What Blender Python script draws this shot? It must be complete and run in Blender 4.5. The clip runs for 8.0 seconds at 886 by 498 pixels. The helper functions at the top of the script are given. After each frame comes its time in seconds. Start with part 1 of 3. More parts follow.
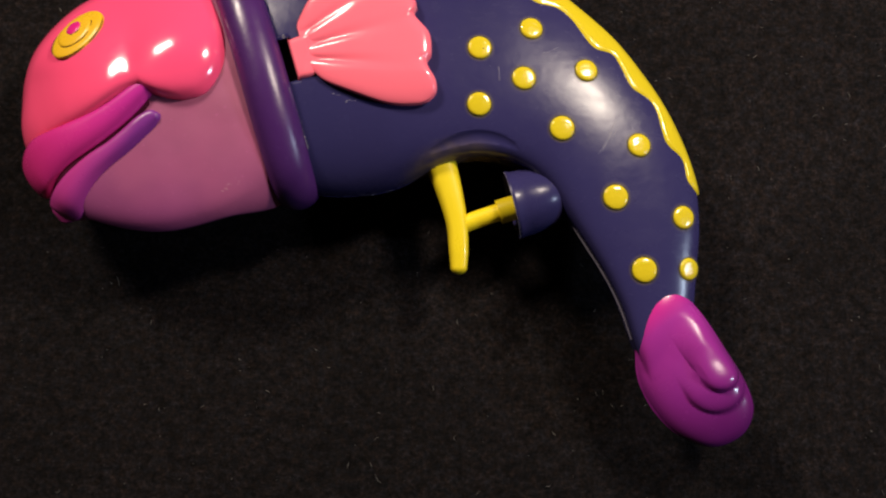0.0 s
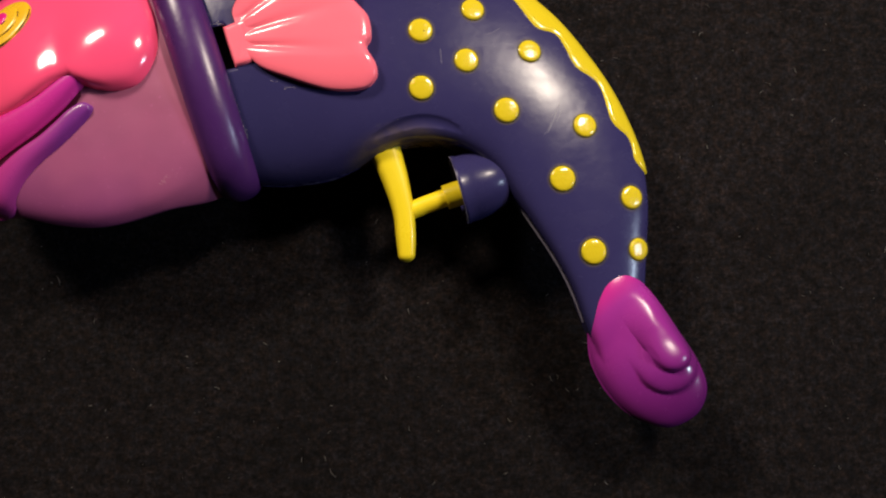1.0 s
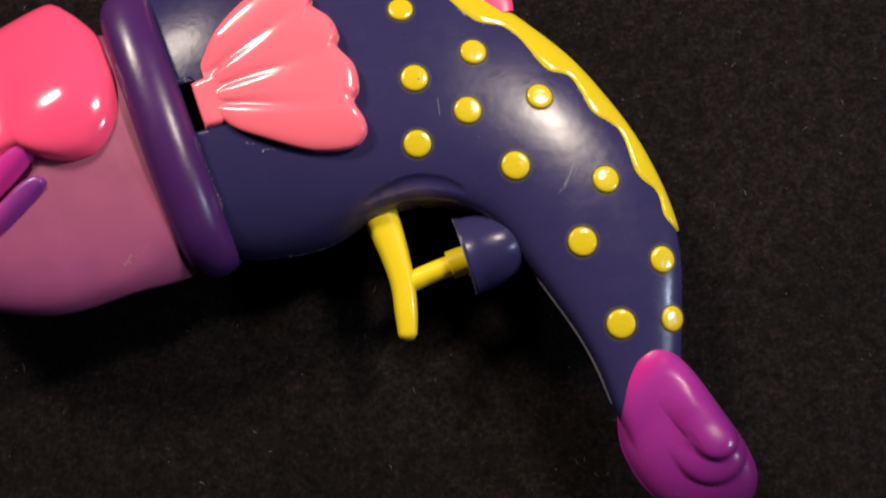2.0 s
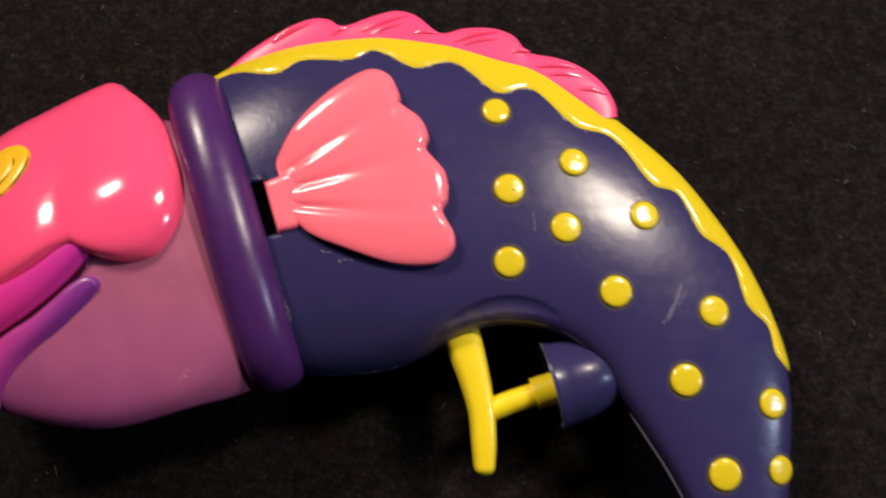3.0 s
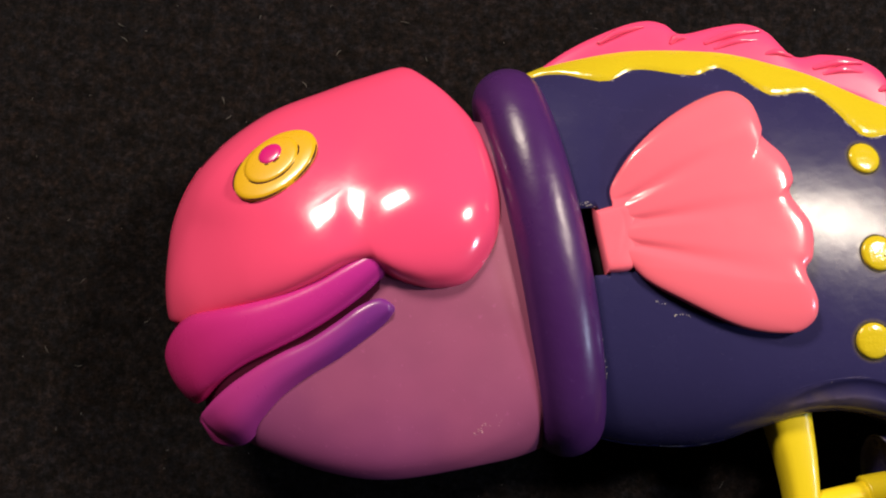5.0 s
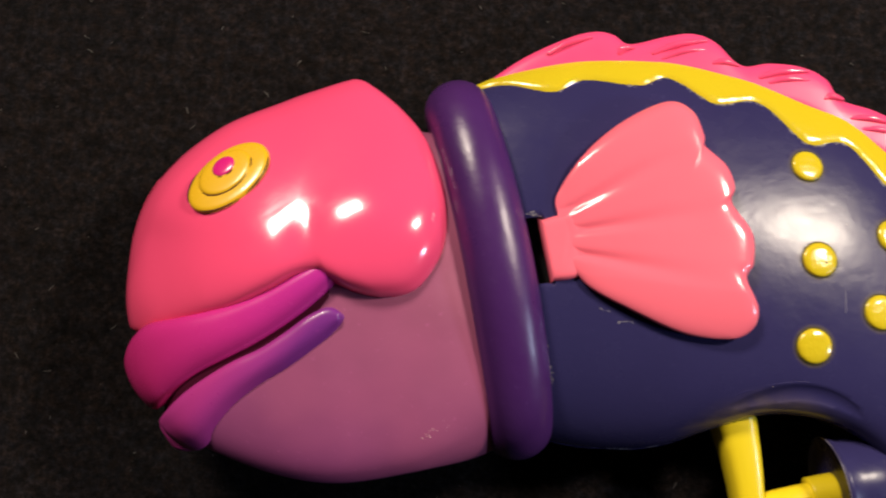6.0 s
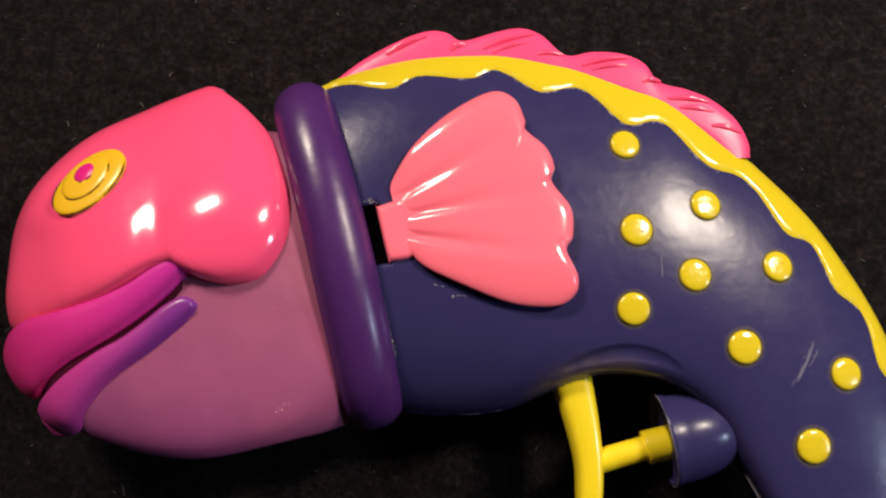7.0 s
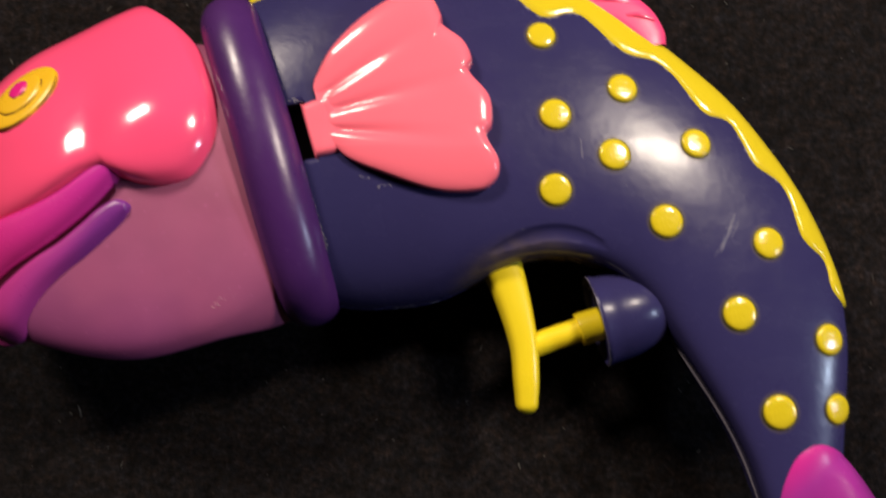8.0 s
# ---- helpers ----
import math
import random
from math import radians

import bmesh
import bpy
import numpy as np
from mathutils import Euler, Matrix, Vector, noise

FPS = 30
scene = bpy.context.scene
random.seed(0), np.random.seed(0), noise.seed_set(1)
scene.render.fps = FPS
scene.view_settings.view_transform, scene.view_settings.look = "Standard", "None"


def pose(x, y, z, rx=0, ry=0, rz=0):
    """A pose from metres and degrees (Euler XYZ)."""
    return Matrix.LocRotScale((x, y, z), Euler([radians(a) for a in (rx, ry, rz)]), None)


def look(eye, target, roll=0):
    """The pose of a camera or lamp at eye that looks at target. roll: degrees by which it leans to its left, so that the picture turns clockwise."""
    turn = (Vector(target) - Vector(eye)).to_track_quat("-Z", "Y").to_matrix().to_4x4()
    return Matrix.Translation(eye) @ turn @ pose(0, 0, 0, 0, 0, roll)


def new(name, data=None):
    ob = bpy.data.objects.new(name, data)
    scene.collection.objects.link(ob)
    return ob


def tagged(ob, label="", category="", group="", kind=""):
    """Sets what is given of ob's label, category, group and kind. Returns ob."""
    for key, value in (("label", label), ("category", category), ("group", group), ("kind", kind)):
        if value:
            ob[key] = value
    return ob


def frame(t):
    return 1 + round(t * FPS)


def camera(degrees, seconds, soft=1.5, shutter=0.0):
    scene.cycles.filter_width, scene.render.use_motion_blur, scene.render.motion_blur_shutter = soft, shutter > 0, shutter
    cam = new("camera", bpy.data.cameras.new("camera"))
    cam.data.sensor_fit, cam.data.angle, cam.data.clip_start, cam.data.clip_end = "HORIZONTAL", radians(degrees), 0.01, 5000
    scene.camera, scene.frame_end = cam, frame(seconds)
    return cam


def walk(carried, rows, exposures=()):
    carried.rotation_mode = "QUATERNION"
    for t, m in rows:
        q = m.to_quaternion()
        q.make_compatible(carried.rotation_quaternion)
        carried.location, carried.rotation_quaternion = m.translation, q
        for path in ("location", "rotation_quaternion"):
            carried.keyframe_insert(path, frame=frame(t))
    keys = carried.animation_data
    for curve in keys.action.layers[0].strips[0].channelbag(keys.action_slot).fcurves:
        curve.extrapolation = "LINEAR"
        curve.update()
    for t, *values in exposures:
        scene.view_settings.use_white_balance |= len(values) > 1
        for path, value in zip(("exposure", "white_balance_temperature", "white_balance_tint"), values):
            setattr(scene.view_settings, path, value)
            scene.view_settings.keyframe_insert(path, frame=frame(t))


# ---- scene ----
cam = camera(52.0, 8.0, soft=2.0, shutter=0.5)
ROWS = [
    (0.0, 0.0082, -0.0618, 0.2766, 4.23, 0.77, 0.47),
    (0.5, 0.0119, -0.0623, 0.2723, 3.78, -0.21, -0.63),
    (1.0, 0.0147, -0.0630, 0.2722, 3.74, -0.94, -1.42),
    (1.2, 0.0175, -0.0614, 0.2671, 3.74, -0.34, -1.61),
    (2.3, 0.0205, -0.0378, 0.2363, 4.44, 0.69, -3.47),
    (2.5, 0.0182, -0.0327, 0.2326, 4.41, 0.77, -2.95),
    (2.7, 0.0133, -0.0267, 0.2306, 5.00, 1.29, -1.48),
    (3.0, 0.0028, -0.0216, 0.2251, 6.04, 0.79, 0.00),
    (3.5, -0.0216, -0.0138, 0.2157, 6.68, 0.37, 2.06),
    (4.0, -0.0447, -0.0129, 0.2079, 6.44, 1.02, 4.45),
    (4.2, -0.0506, -0.0126, 0.2046, 5.74, 1.39, 5.45),
    (4.5, -0.0591, -0.0123, 0.1996, 5.29, 0.30, 6.51),
    (4.7, -0.0635, -0.0135, 0.1949, 5.68, -0.43, 6.89),
    (5.8, -0.0568, -0.0072, 0.1985, 4.24, 0.32, 6.91),
    (6.0, -0.0526, -0.0078, 0.1996, 4.75, 0.34, 6.64),
    (6.5, -0.0355, -0.0033, 0.2079, 4.54, 0.52, 5.09),
    (7.0, -0.0224, -0.0102, 0.2136, 5.00, 0.30, 3.59),
    (7.5, -0.0157, -0.0182, 0.2174, 5.28, 0.92, 2.60),
    (8.0, -0.0048, -0.0359, 0.2160, 6.07, 1.15, 0.45),
    ]
walk(cam, [(t, pose(*row)) for t, *row in ROWS])

# ---- light: a lit room at night, ceiling lamps and a window-shaped lamp ----
world = bpy.data.worlds.new("room_air")
scene.world = world
world.use_nodes = True
world.node_tree.nodes["Background"].inputs[0].default_value = (1.0, 0.86, 0.72, 1)
world.node_tree.nodes["Background"].inputs[1].default_value = 0.004


def lamp(name, eye, target, size, watts, colour, size_y=None):
    data = bpy.data.lights.new(name, "AREA")
    data.energy, data.color, data.size = watts, colour, size
    if size_y:
        data.shape, data.size_y = "RECTANGLE", size_y
    ob = new(name, data)
    ob.matrix_world = look(eye, target)
    return ob


WARM, COOL = (1.0, 0.85, 0.69), (0.66, 0.80, 1.0)
lamp("lamp_panel", (-0.52, 0.66, 0.72), (-0.02, 0, 0), 0.25, 10.5, WARM, 0.16)
lamp("lamp_right", (0.24, 0.20, 0.365), (0, 0, 0), 0.050, 1.9, WARM, 0.068)
lamp("lamp_side", (0.776, -0.07, 0.43), (0, 0, 0), 0.036, 1.9, COOL, 0.072)


# ---- materials ----
def nodes_of(name):
    m = bpy.data.materials.new(name)
    m.use_nodes = True
    t = m.node_tree
    return m, t, t.nodes["Principled BSDF"]


def link(t, a, b):
    t.links.new(a, b)


def noise_node(t, scale, detail=4.0, rough=0.55):
    co = t.nodes.new("ShaderNodeTexCoord")
    n = t.nodes.new("ShaderNodeTexNoise")
    n.inputs["Scale"].default_value, n.inputs["Detail"].default_value, n.inputs["Roughness"].default_value = scale, detail, rough
    link(t, co.outputs["Object"], n.inputs["Vector"])
    return n.outputs["Fac"]


def ramp(t, fac, stops):
    r = t.nodes.new("ShaderNodeValToRGB")
    el = r.color_ramp.elements
    while len(el) < len(stops):
        el.new(0.5)
    for e, (p, c) in zip(el, stops):
        e.position, e.color = p, (*c, 1) if len(c) == 3 else c
    link(t, fac, r.inputs[0])
    return r.outputs[0]


def mix(t, fac, a, b, how="MIX"):
    m = t.nodes.new("ShaderNodeMix")
    m.data_type, m.blend_type = "RGBA", how
    for sock, v in ((m.inputs[0], fac), (m.inputs[6], a), (m.inputs[7], b)):
        if isinstance(v, bpy.types.NodeSocket):
            link(t, v, sock)
        else:
            sock.default_value = v if not isinstance(v, tuple) else (*v, 1)
    return m.outputs[2]


def along(t, a, b):
    """0 at the place a, 1 at the place b (millimetres, in the plan)."""
    co = t.nodes.new("ShaderNodeTexCoord")
    d = (Vector(b) - Vector(a))
    dot = t.nodes.new("ShaderNodeVectorMath")
    dot.operation = "DOT_PRODUCT"
    dot.inputs[1].default_value = (*(d * 1000 / d.length_squared), 0)
    link(t, co.outputs["Object"], dot.inputs[0])
    add = t.nodes.new("ShaderNodeMath")
    add.use_clamp = True
    add.inputs[1].default_value = -Vector(a).dot(d) / d.length_squared
    link(t, dot.outputs["Value"], add.inputs[0])
    return add.outputs[0]


def plastic(name, colour, rough=0.3, coat=0.0, wear=0.06, gradient=None, fine=0.02, gloss=0.5, coat_rough=0.08, mottle=None):
    """Painted moulded plastic: two scales of tone, uneven gloss and a faint orange-peel relief."""
    m, t, p = nodes_of(name)
    base = colour
    if gradient:
        a, b, stops = gradient
        base = ramp(t, along(t, a, b), stops)
    dark = tuple(c * (1 - wear * 3) for c in colour)
    cloud = ramp(t, noise_node(t, 55), [(0.35, (0, 0, 0)), (0.75, (wear * 2.5,) * 3)])
    tone = mix(t, cloud, base, dark)
    if mottle:
        tone = mix(t, ramp(t, noise_node(t, 38, 3, 0.5), [(0.45, (0, 0, 0)), (0.68, (0.6,) * 3)]), tone, mottle)
    speck = ramp(t, noise_node(t, 900, 2), [(0.66, (0, 0, 0)), (0.78, (wear * 3,) * 3)])
    tone = mix(t, speck, tone, tuple(min(1, c * 1.4 + 0.02) for c in colour))
    link(t, tone, p.inputs["Base Color"])
    r = ramp(t, noise_node(t, 130, 5), [(0.3, (rough * 0.85,) * 3), (0.75, (min(1, rough * 1.25),) * 3)])
    link(t, r, p.inputs["Roughness"])
    p.inputs["Coat Weight"].default_value, p.inputs["Coat Roughness"].default_value = coat, coat_rough
    p.inputs["Specular IOR Level"].default_value = gloss
    b = t.nodes.new("ShaderNodeBump")
    b.inputs["Strength"].default_value, b.inputs["Distance"].default_value = fine, 0.001
    link(t, noise_node(t, 420, 3), b.inputs["Height"])
    link(t, b.outputs[0], p.inputs["Normal"])
    return m


NAVY = plastic("navy_plastic", (0.0295, 0.0258, 0.096), 0.255, 0.06, 0.10, fine=0.05, gloss=0.24, coat_rough=0.12)


def dusted_navy():
    """The navy plastic of the body, with thin yellow paint dusted round the trigger opening and streaks of rubbed gloss."""
    m = NAVY.copy()
    m.name = "navy_plastic_dusted"
    t = m.node_tree
    p = t.nodes["Principled BSDF"]
    co = t.nodes.new("ShaderNodeTexCoord")
    flat = t.nodes.new("ShaderNodeMapping")
    flat.vector_type = "POINT"
    flat.inputs["Location"].default_value, flat.inputs["Scale"].default_value = (-0.010, 0.0315, 0), (1, 1, 0)
    link(t, co.outputs["Object"], flat.inputs["Vector"])
    far = t.nodes.new("ShaderNodeVectorMath")
    far.operation = "LENGTH"
    link(t, flat.outputs[0], far.inputs[0])
    band = t.nodes.new("ShaderNodeMapRange")
    band.inputs[1].default_value, band.inputs[2].default_value = 0.012, 0.022
    link(t, far.outputs["Value"], band.inputs[0])
    cover = ramp(t, band.outputs[0], [(0.0, (0.16,) * 3), (0.42, (0.13,) * 3), (0.62, (0.03,) * 3), (0.8, (0, 0, 0))])
    grain = ramp(t, noise_node(t, 300, 4), [(0.35, (0.45,) * 3), (0.65, (1, 1, 1))])
    cover = mix(t, 1.0, cover, grain, "MULTIPLY")
    tone = p.inputs["Base Color"].links[0].from_socket
    link(t, mix(t, cover, tone, (0.50, 0.36, 0.02)), p.inputs["Base Color"])
    stretch = t.nodes.new("ShaderNodeMapping")
    stretch.inputs["Rotation"].default_value, stretch.inputs["Scale"].default_value = (0, 0, math.radians(38)), (60, 330, 200)
    link(t, co.outputs["Object"], stretch.inputs["Vector"])
    rub = t.nodes.new("ShaderNodeTexNoise")
    rub.inputs["Scale"].default_value, rub.inputs["Detail"].default_value = 1.0, 5.0
    link(t, stretch.outputs[0], rub.inputs["Vector"])
    streak = ramp(t, rub.outputs["Fac"], [(0.35, (0.93,) * 3), (0.6, (1.0,) * 3), (0.75, (1.16,) * 3)])
    rough = p.inputs["Roughness"].links[0].from_socket
    link(t, mix(t, 1.0, rough, streak, "MULTIPLY"), p.inputs["Roughness"])
    link(t, ramp(t, rub.outputs["Fac"], [(0.35, (0.11,) * 3), (0.7, (0.18,) * 3)]), p.inputs["Coat Roughness"])
    return m

PINK = plastic("hot_pink_paint", (0.93, 0.082, 0.215), 0.16, 0.4, 0.03)
FIN_PINK = plastic("pink_fin_plastic", (0.90, 0.070, 0.215), 0.34, 0.0, 0.04, gloss=0.38)
CORAL = plastic("coral_plastic", (0.96, 0.170, 0.245), 0.18, 0.38, 0.02, gloss=0.42)
YELLOW = plastic("yellow_paint", (0.65, 0.505, 0.016), 0.20, 0.45, 0.06, fine=0.22, coat_rough=0.06)
YELLOW_MOULD = plastic("yellow_plastic", (0.86, 0.66, 0.018), 0.30, 0.2, 0.04)
PURPLE = plastic("purple_plastic", (0.064, 0.017, 0.124), 0.31, 0.0, 0.14, fine=0.07)
MAUVE = plastic("mauve_plastic", (0.34, 0.085, 0.21), 0.34, 0.0, 0.15, mottle=(0.41, 0.10, 0.225),
                gradient=((-70, -2), (-78, -40), [(0.0, (0.37, 0.105, 0.20)), (0.55, (0.335, 0.083, 0.205)), (1.0, (0.27, 0.056, 0.20))]))
LIP_UP = plastic("magenta_paint", (0.62, 0.03, 0.27), 0.25, 0.2, 0.05,
                 gradient=((-76, -2), (-112, -28), [(0.0, (0.55, 0.03, 0.33)), (0.45, (0.62, 0.03, 0.27)), (1.0, (0.50, 0.02, 0.15))]))
LIP_LOW = plastic("violet_paint", (0.35, 0.035, 0.30), 0.30, 0.1, 0.05,
                  gradient=((-92, -20), (-80, -27), [(0.0, (0.45, 0.04, 0.26)), (0.4, (0.36, 0.04, 0.28)), (0.65, (0.20, 0.03, 0.25)), (1.0, (0.15, 0.025, 0.24))]))
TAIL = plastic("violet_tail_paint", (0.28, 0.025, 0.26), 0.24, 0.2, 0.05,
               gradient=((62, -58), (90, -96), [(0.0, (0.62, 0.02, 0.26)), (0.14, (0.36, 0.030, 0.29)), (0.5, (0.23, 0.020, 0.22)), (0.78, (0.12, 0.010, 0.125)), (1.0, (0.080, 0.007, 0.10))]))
EYE_YELLOW = plastic("ochre_yellow_paint", (0.80, 0.47, 0.016), 0.26, 0.3, 0.06)
PUPIL = plastic("magenta_dot", (0.70, 0.015, 0.22), 0.22, 0.3, 0.05)
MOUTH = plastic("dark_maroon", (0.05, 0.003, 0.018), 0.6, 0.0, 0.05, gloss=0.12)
WORN = plastic("rubbed_seam", (0.20, 0.18, 0.23), 0.45, 0.0, 0.1)
SCRATCHED = plastic("scratched_navy", (0.20, 0.19, 0.25), 0.45, 0.0, 0.1)
SPOT_SHADE = plastic("dark_spot_shade", (0.030, 0.026, 0.022), 0.5, 0.0, 0.1, gloss=0.2)
SCUFF = plastic("pale_scuff", (0.52, 0.27, 0.33), 0.5, 0.0, 0.1)
GLUE = plastic("glue_residue", (0.50, 0.47, 0.42), 0.4, 0.0, 0.12)
LINT = plastic("lint_fibre", (0.15, 0.14, 0.135), 0.9, 0.0, 0.1)
BLACK = plastic("shaded_inside", (0.006, 0.006, 0.008), 0.6, 0.0, 0.02)


def overspray():
    """Thin yellow paint that fades out with the distance from the middle of a spot."""
    m, t, p = nodes_of("yellow_overspray")
    p.inputs["Base Color"].default_value, p.inputs["Roughness"].default_value = (0.55, 0.42, 0.02, 1), 0.4
    co = t.nodes.new("ShaderNodeTexCoord")
    far = t.nodes.new("ShaderNodeVectorMath")
    far.operation = "LENGTH"
    link(t, co.outputs["Object"], far.inputs[0])
    span = t.nodes.new("ShaderNodeMapRange")
    for k, v in zip((1, 2, 3, 4), (0.0031, 0.0042, 0.24, 0.0)):
        span.inputs[k].default_value = v
    link(t, far.outputs["Value"], span.inputs[0])
    grain = ramp(t, noise_node(t, 1500, 3), [(0.35, (0.55, 0.55, 0.55)), (0.65, (1, 1, 1))])
    mul = t.nodes.new("ShaderNodeMath")
    mul.operation = "MULTIPLY"
    link(t, span.outputs[0], mul.inputs[0])
    link(t, grain, mul.inputs[1])
    link(t, mul.outputs[0], p.inputs["Alpha"])
    return m


OVERSPRAY = overspray()


def felt():
    m, t, p = nodes_of("black_felt")
    big = ramp(t, noise_node(t, 14, 5), [(0.3, (0.0066, 0.0054, 0.0058)), (0.75, (0.0130, 0.0105, 0.0112))])
    clump = ramp(t, noise_node(t, 240, 4, 0.65), [(0.34, (0.45, 0.45, 0.45)), (0.66, (1.5, 1.48, 1.46))])
    big = mix(t, 1.0, big, clump, "MULTIPLY")
    grain = ramp(t, noise_node(t, 760, 5, 0.75), [(0.38, (0.3, 0.3, 0.3)), (0.52, (0.9, 0.9, 0.9)), (0.70, (2.2, 2.12, 2.1))])
    tone = mix(t, 1.0, big, grain, "MULTIPLY")
    hue = ramp(t, noise_node(t, 420, 2), [(0.35, (1.12, 0.95, 0.85)), (0.65, (0.88, 0.98, 1.15))])
    tone = mix(t, 1.0, tone, hue, "MULTIPLY")
    lint = ramp(t, noise_node(t, 1300, 2, 0.5), [(0.70, (0, 0, 0)), (0.77, (1, 1, 1))])
    where = ramp(t, noise_node(t, 60, 3), [(0.40, (0.1, 0.1, 0.1)), (0.7, (1, 1, 1))])
    lint = mix(t, 1.0, lint, where, "MULTIPLY")
    tone = mix(t, lint, tone, (0.060, 0.054, 0.055))
    link(t, tone, p.inputs["Base Color"])
    p.inputs["Roughness"].default_value = 0.95
    p.inputs["Specular IOR Level"].default_value = 0.12
    b = t.nodes.new("ShaderNodeBump")
    b.inputs["Strength"].default_value, b.inputs["Distance"].default_value = 0.6, 0.0010
    link(t, noise_node(t, 800, 5, 0.75), b.inputs["Height"])
    link(t, b.outputs[0], p.inputs["Normal"])
    return m


FELT = felt()
NAVY_BODY = dusted_navy()
WALL = plastic("wall_paint", (0.09, 0.08, 0.07), 0.8, 0.0, 0.05)

# ---- shapes, in millimetres; the toy lies on its side, MID is the height of its middle plane ----
MM = 0.001
MID = 21.0


def finish(name, bm, material, parent=None, label="", smooth=True):
    bmesh.ops.recalc_face_normals(bm, faces=bm.faces)
    me = bpy.data.meshes.new(name)
    bm.to_mesh(me)
    bm.free()
    for f in me.polygons:
        f.use_smooth = smooth
    me.materials.append(material)
    ob = new(name, me)
    ob.parent = parent
    if label:
        ob["label"] = label
    return ob


part = finish


def spline(points, n, closed=False):
    """n places on a Catmull-Rom curve through the points."""
    p = np.array(points, float)
    k = len(p)
    if closed:
        p = np.vstack([p[-1], p, p[:2]])
        spans = k
    else:
        p = np.vstack([2 * p[0] - p[1], p, 2 * p[-1] - p[-2]])
        spans = k - 1
    s = np.linspace(0, spans, n, endpoint=not closed)
    i = np.minimum(s.astype(int), spans - 1)
    f = (s - i)[:, None]
    a, b, c, d = p[i], p[i + 1], p[i + 2], p[i + 3]
    return 0.5 * (2 * b + (c - a) * f + (2 * a - 5 * b + 4 * c - d) * f**2 + (3 * b - a - 3 * c + d) * f**3)


def grid_mesh(rows, wrap_rows=False, wrap_cols=False, cap=()):
    """A skin over a grid of places (rows x columns x 3, millimetres)."""
    bm = bmesh.new()
    v = [[bm.verts.new(Vector(p) * MM) for p in r] for r in rows]
    nr, nc = len(v), len(v[0])
    for i in range(nr if wrap_rows else nr - 1):
        for j in range(nc if wrap_cols else nc - 1):
            a, b = v[i], v[(i + 1) % nr]
            bm.faces.new((a[j], a[(j + 1) % nc], b[(j + 1) % nc], b[j]))
    for i in cap:
        bm.faces.new(v[i])
    return bm


def sweep(points, sizes, n=40, m=20, power=2.0, round_ends=True):
    """A rounded bar along points (x, y, z); sizes: its half widths (across, high) at each."""
    c, r = spline(points, n), np.abs(spline(sizes, n))
    tan = np.gradient(c, axis=0)
    tan /= np.linalg.norm(tan, axis=1)[:, None]
    rows = []
    a = np.linspace(0, 2 * math.pi, m, endpoint=False)
    ca, sa = np.cos(a), np.sin(a)
    ca, sa = np.sign(ca) * np.abs(ca) ** (2 / power), np.sign(sa) * np.abs(sa) ** (2 / power)
    ends = [(k, math.sin(k * math.pi / 12), math.cos(k * math.pi / 12)) for k in range(0, 6)] if round_ends else []
    up = np.array((0, 0, 1.0))

    def ring(i, scale, push):
        side = np.cross(up, tan[i])
        side /= np.linalg.norm(side) + 1e-9
        high = np.cross(tan[i], side)
        return c[i] + tan[i] * push + scale * (np.outer(ca, side) * r[i, 0] + np.outer(sa, high) * r[i, 1])

    for k, s, co in reversed(ends[1:]):
        rows.append(ring(0, co, -s * r[0].min() * 0.9))
    rows += [ring(i, 1, 0) for i in range(n)]
    for k, s, co in ends[1:]:
        rows.append(ring(-1, co, s * r[-1].min() * 0.9))
    return grid_mesh(rows, wrap_cols=True, cap=(0, -1))


def tube_round(points, sizes, n=60, m=18):
    """A bar along a path that turns in depth too, round in section."""
    c, r = spline(points, n), np.abs(spline([(s, s) for s in sizes], n))[:, 0]
    tan = np.gradient(c, axis=0)
    tan /= np.linalg.norm(tan, axis=1)[:, None]
    side = np.cross(tan[0], (0.3, 0.2, 1))
    rows = []
    for i in range(n):
        side = side - tan[i] * side.dot(tan[i])
        side /= np.linalg.norm(side)
        high = np.cross(tan[i], side)
        rows.append([c[i] + r[i] * (math.cos(a) * side + math.sin(a) * high) for a in np.linspace(0, 2 * math.pi, m, endpoint=False)])
    bend = [(math.sin(k * math.pi / 10), math.cos(k * math.pi / 10)) for k in (1, 2, 3, 4)]
    first = [[c[0] - tan[0] * r[0] * sn + (p - c[0]) * cs for p in rows[0]] for sn, cs in reversed(bend)]
    last = [[c[-1] + tan[-1] * r[-1] * sn + (p - c[-1]) * cs for p in rows[-1]] for sn, cs in bend]
    return grid_mesh([*first, *rows, *last], wrap_cols=True, cap=(0, -1))


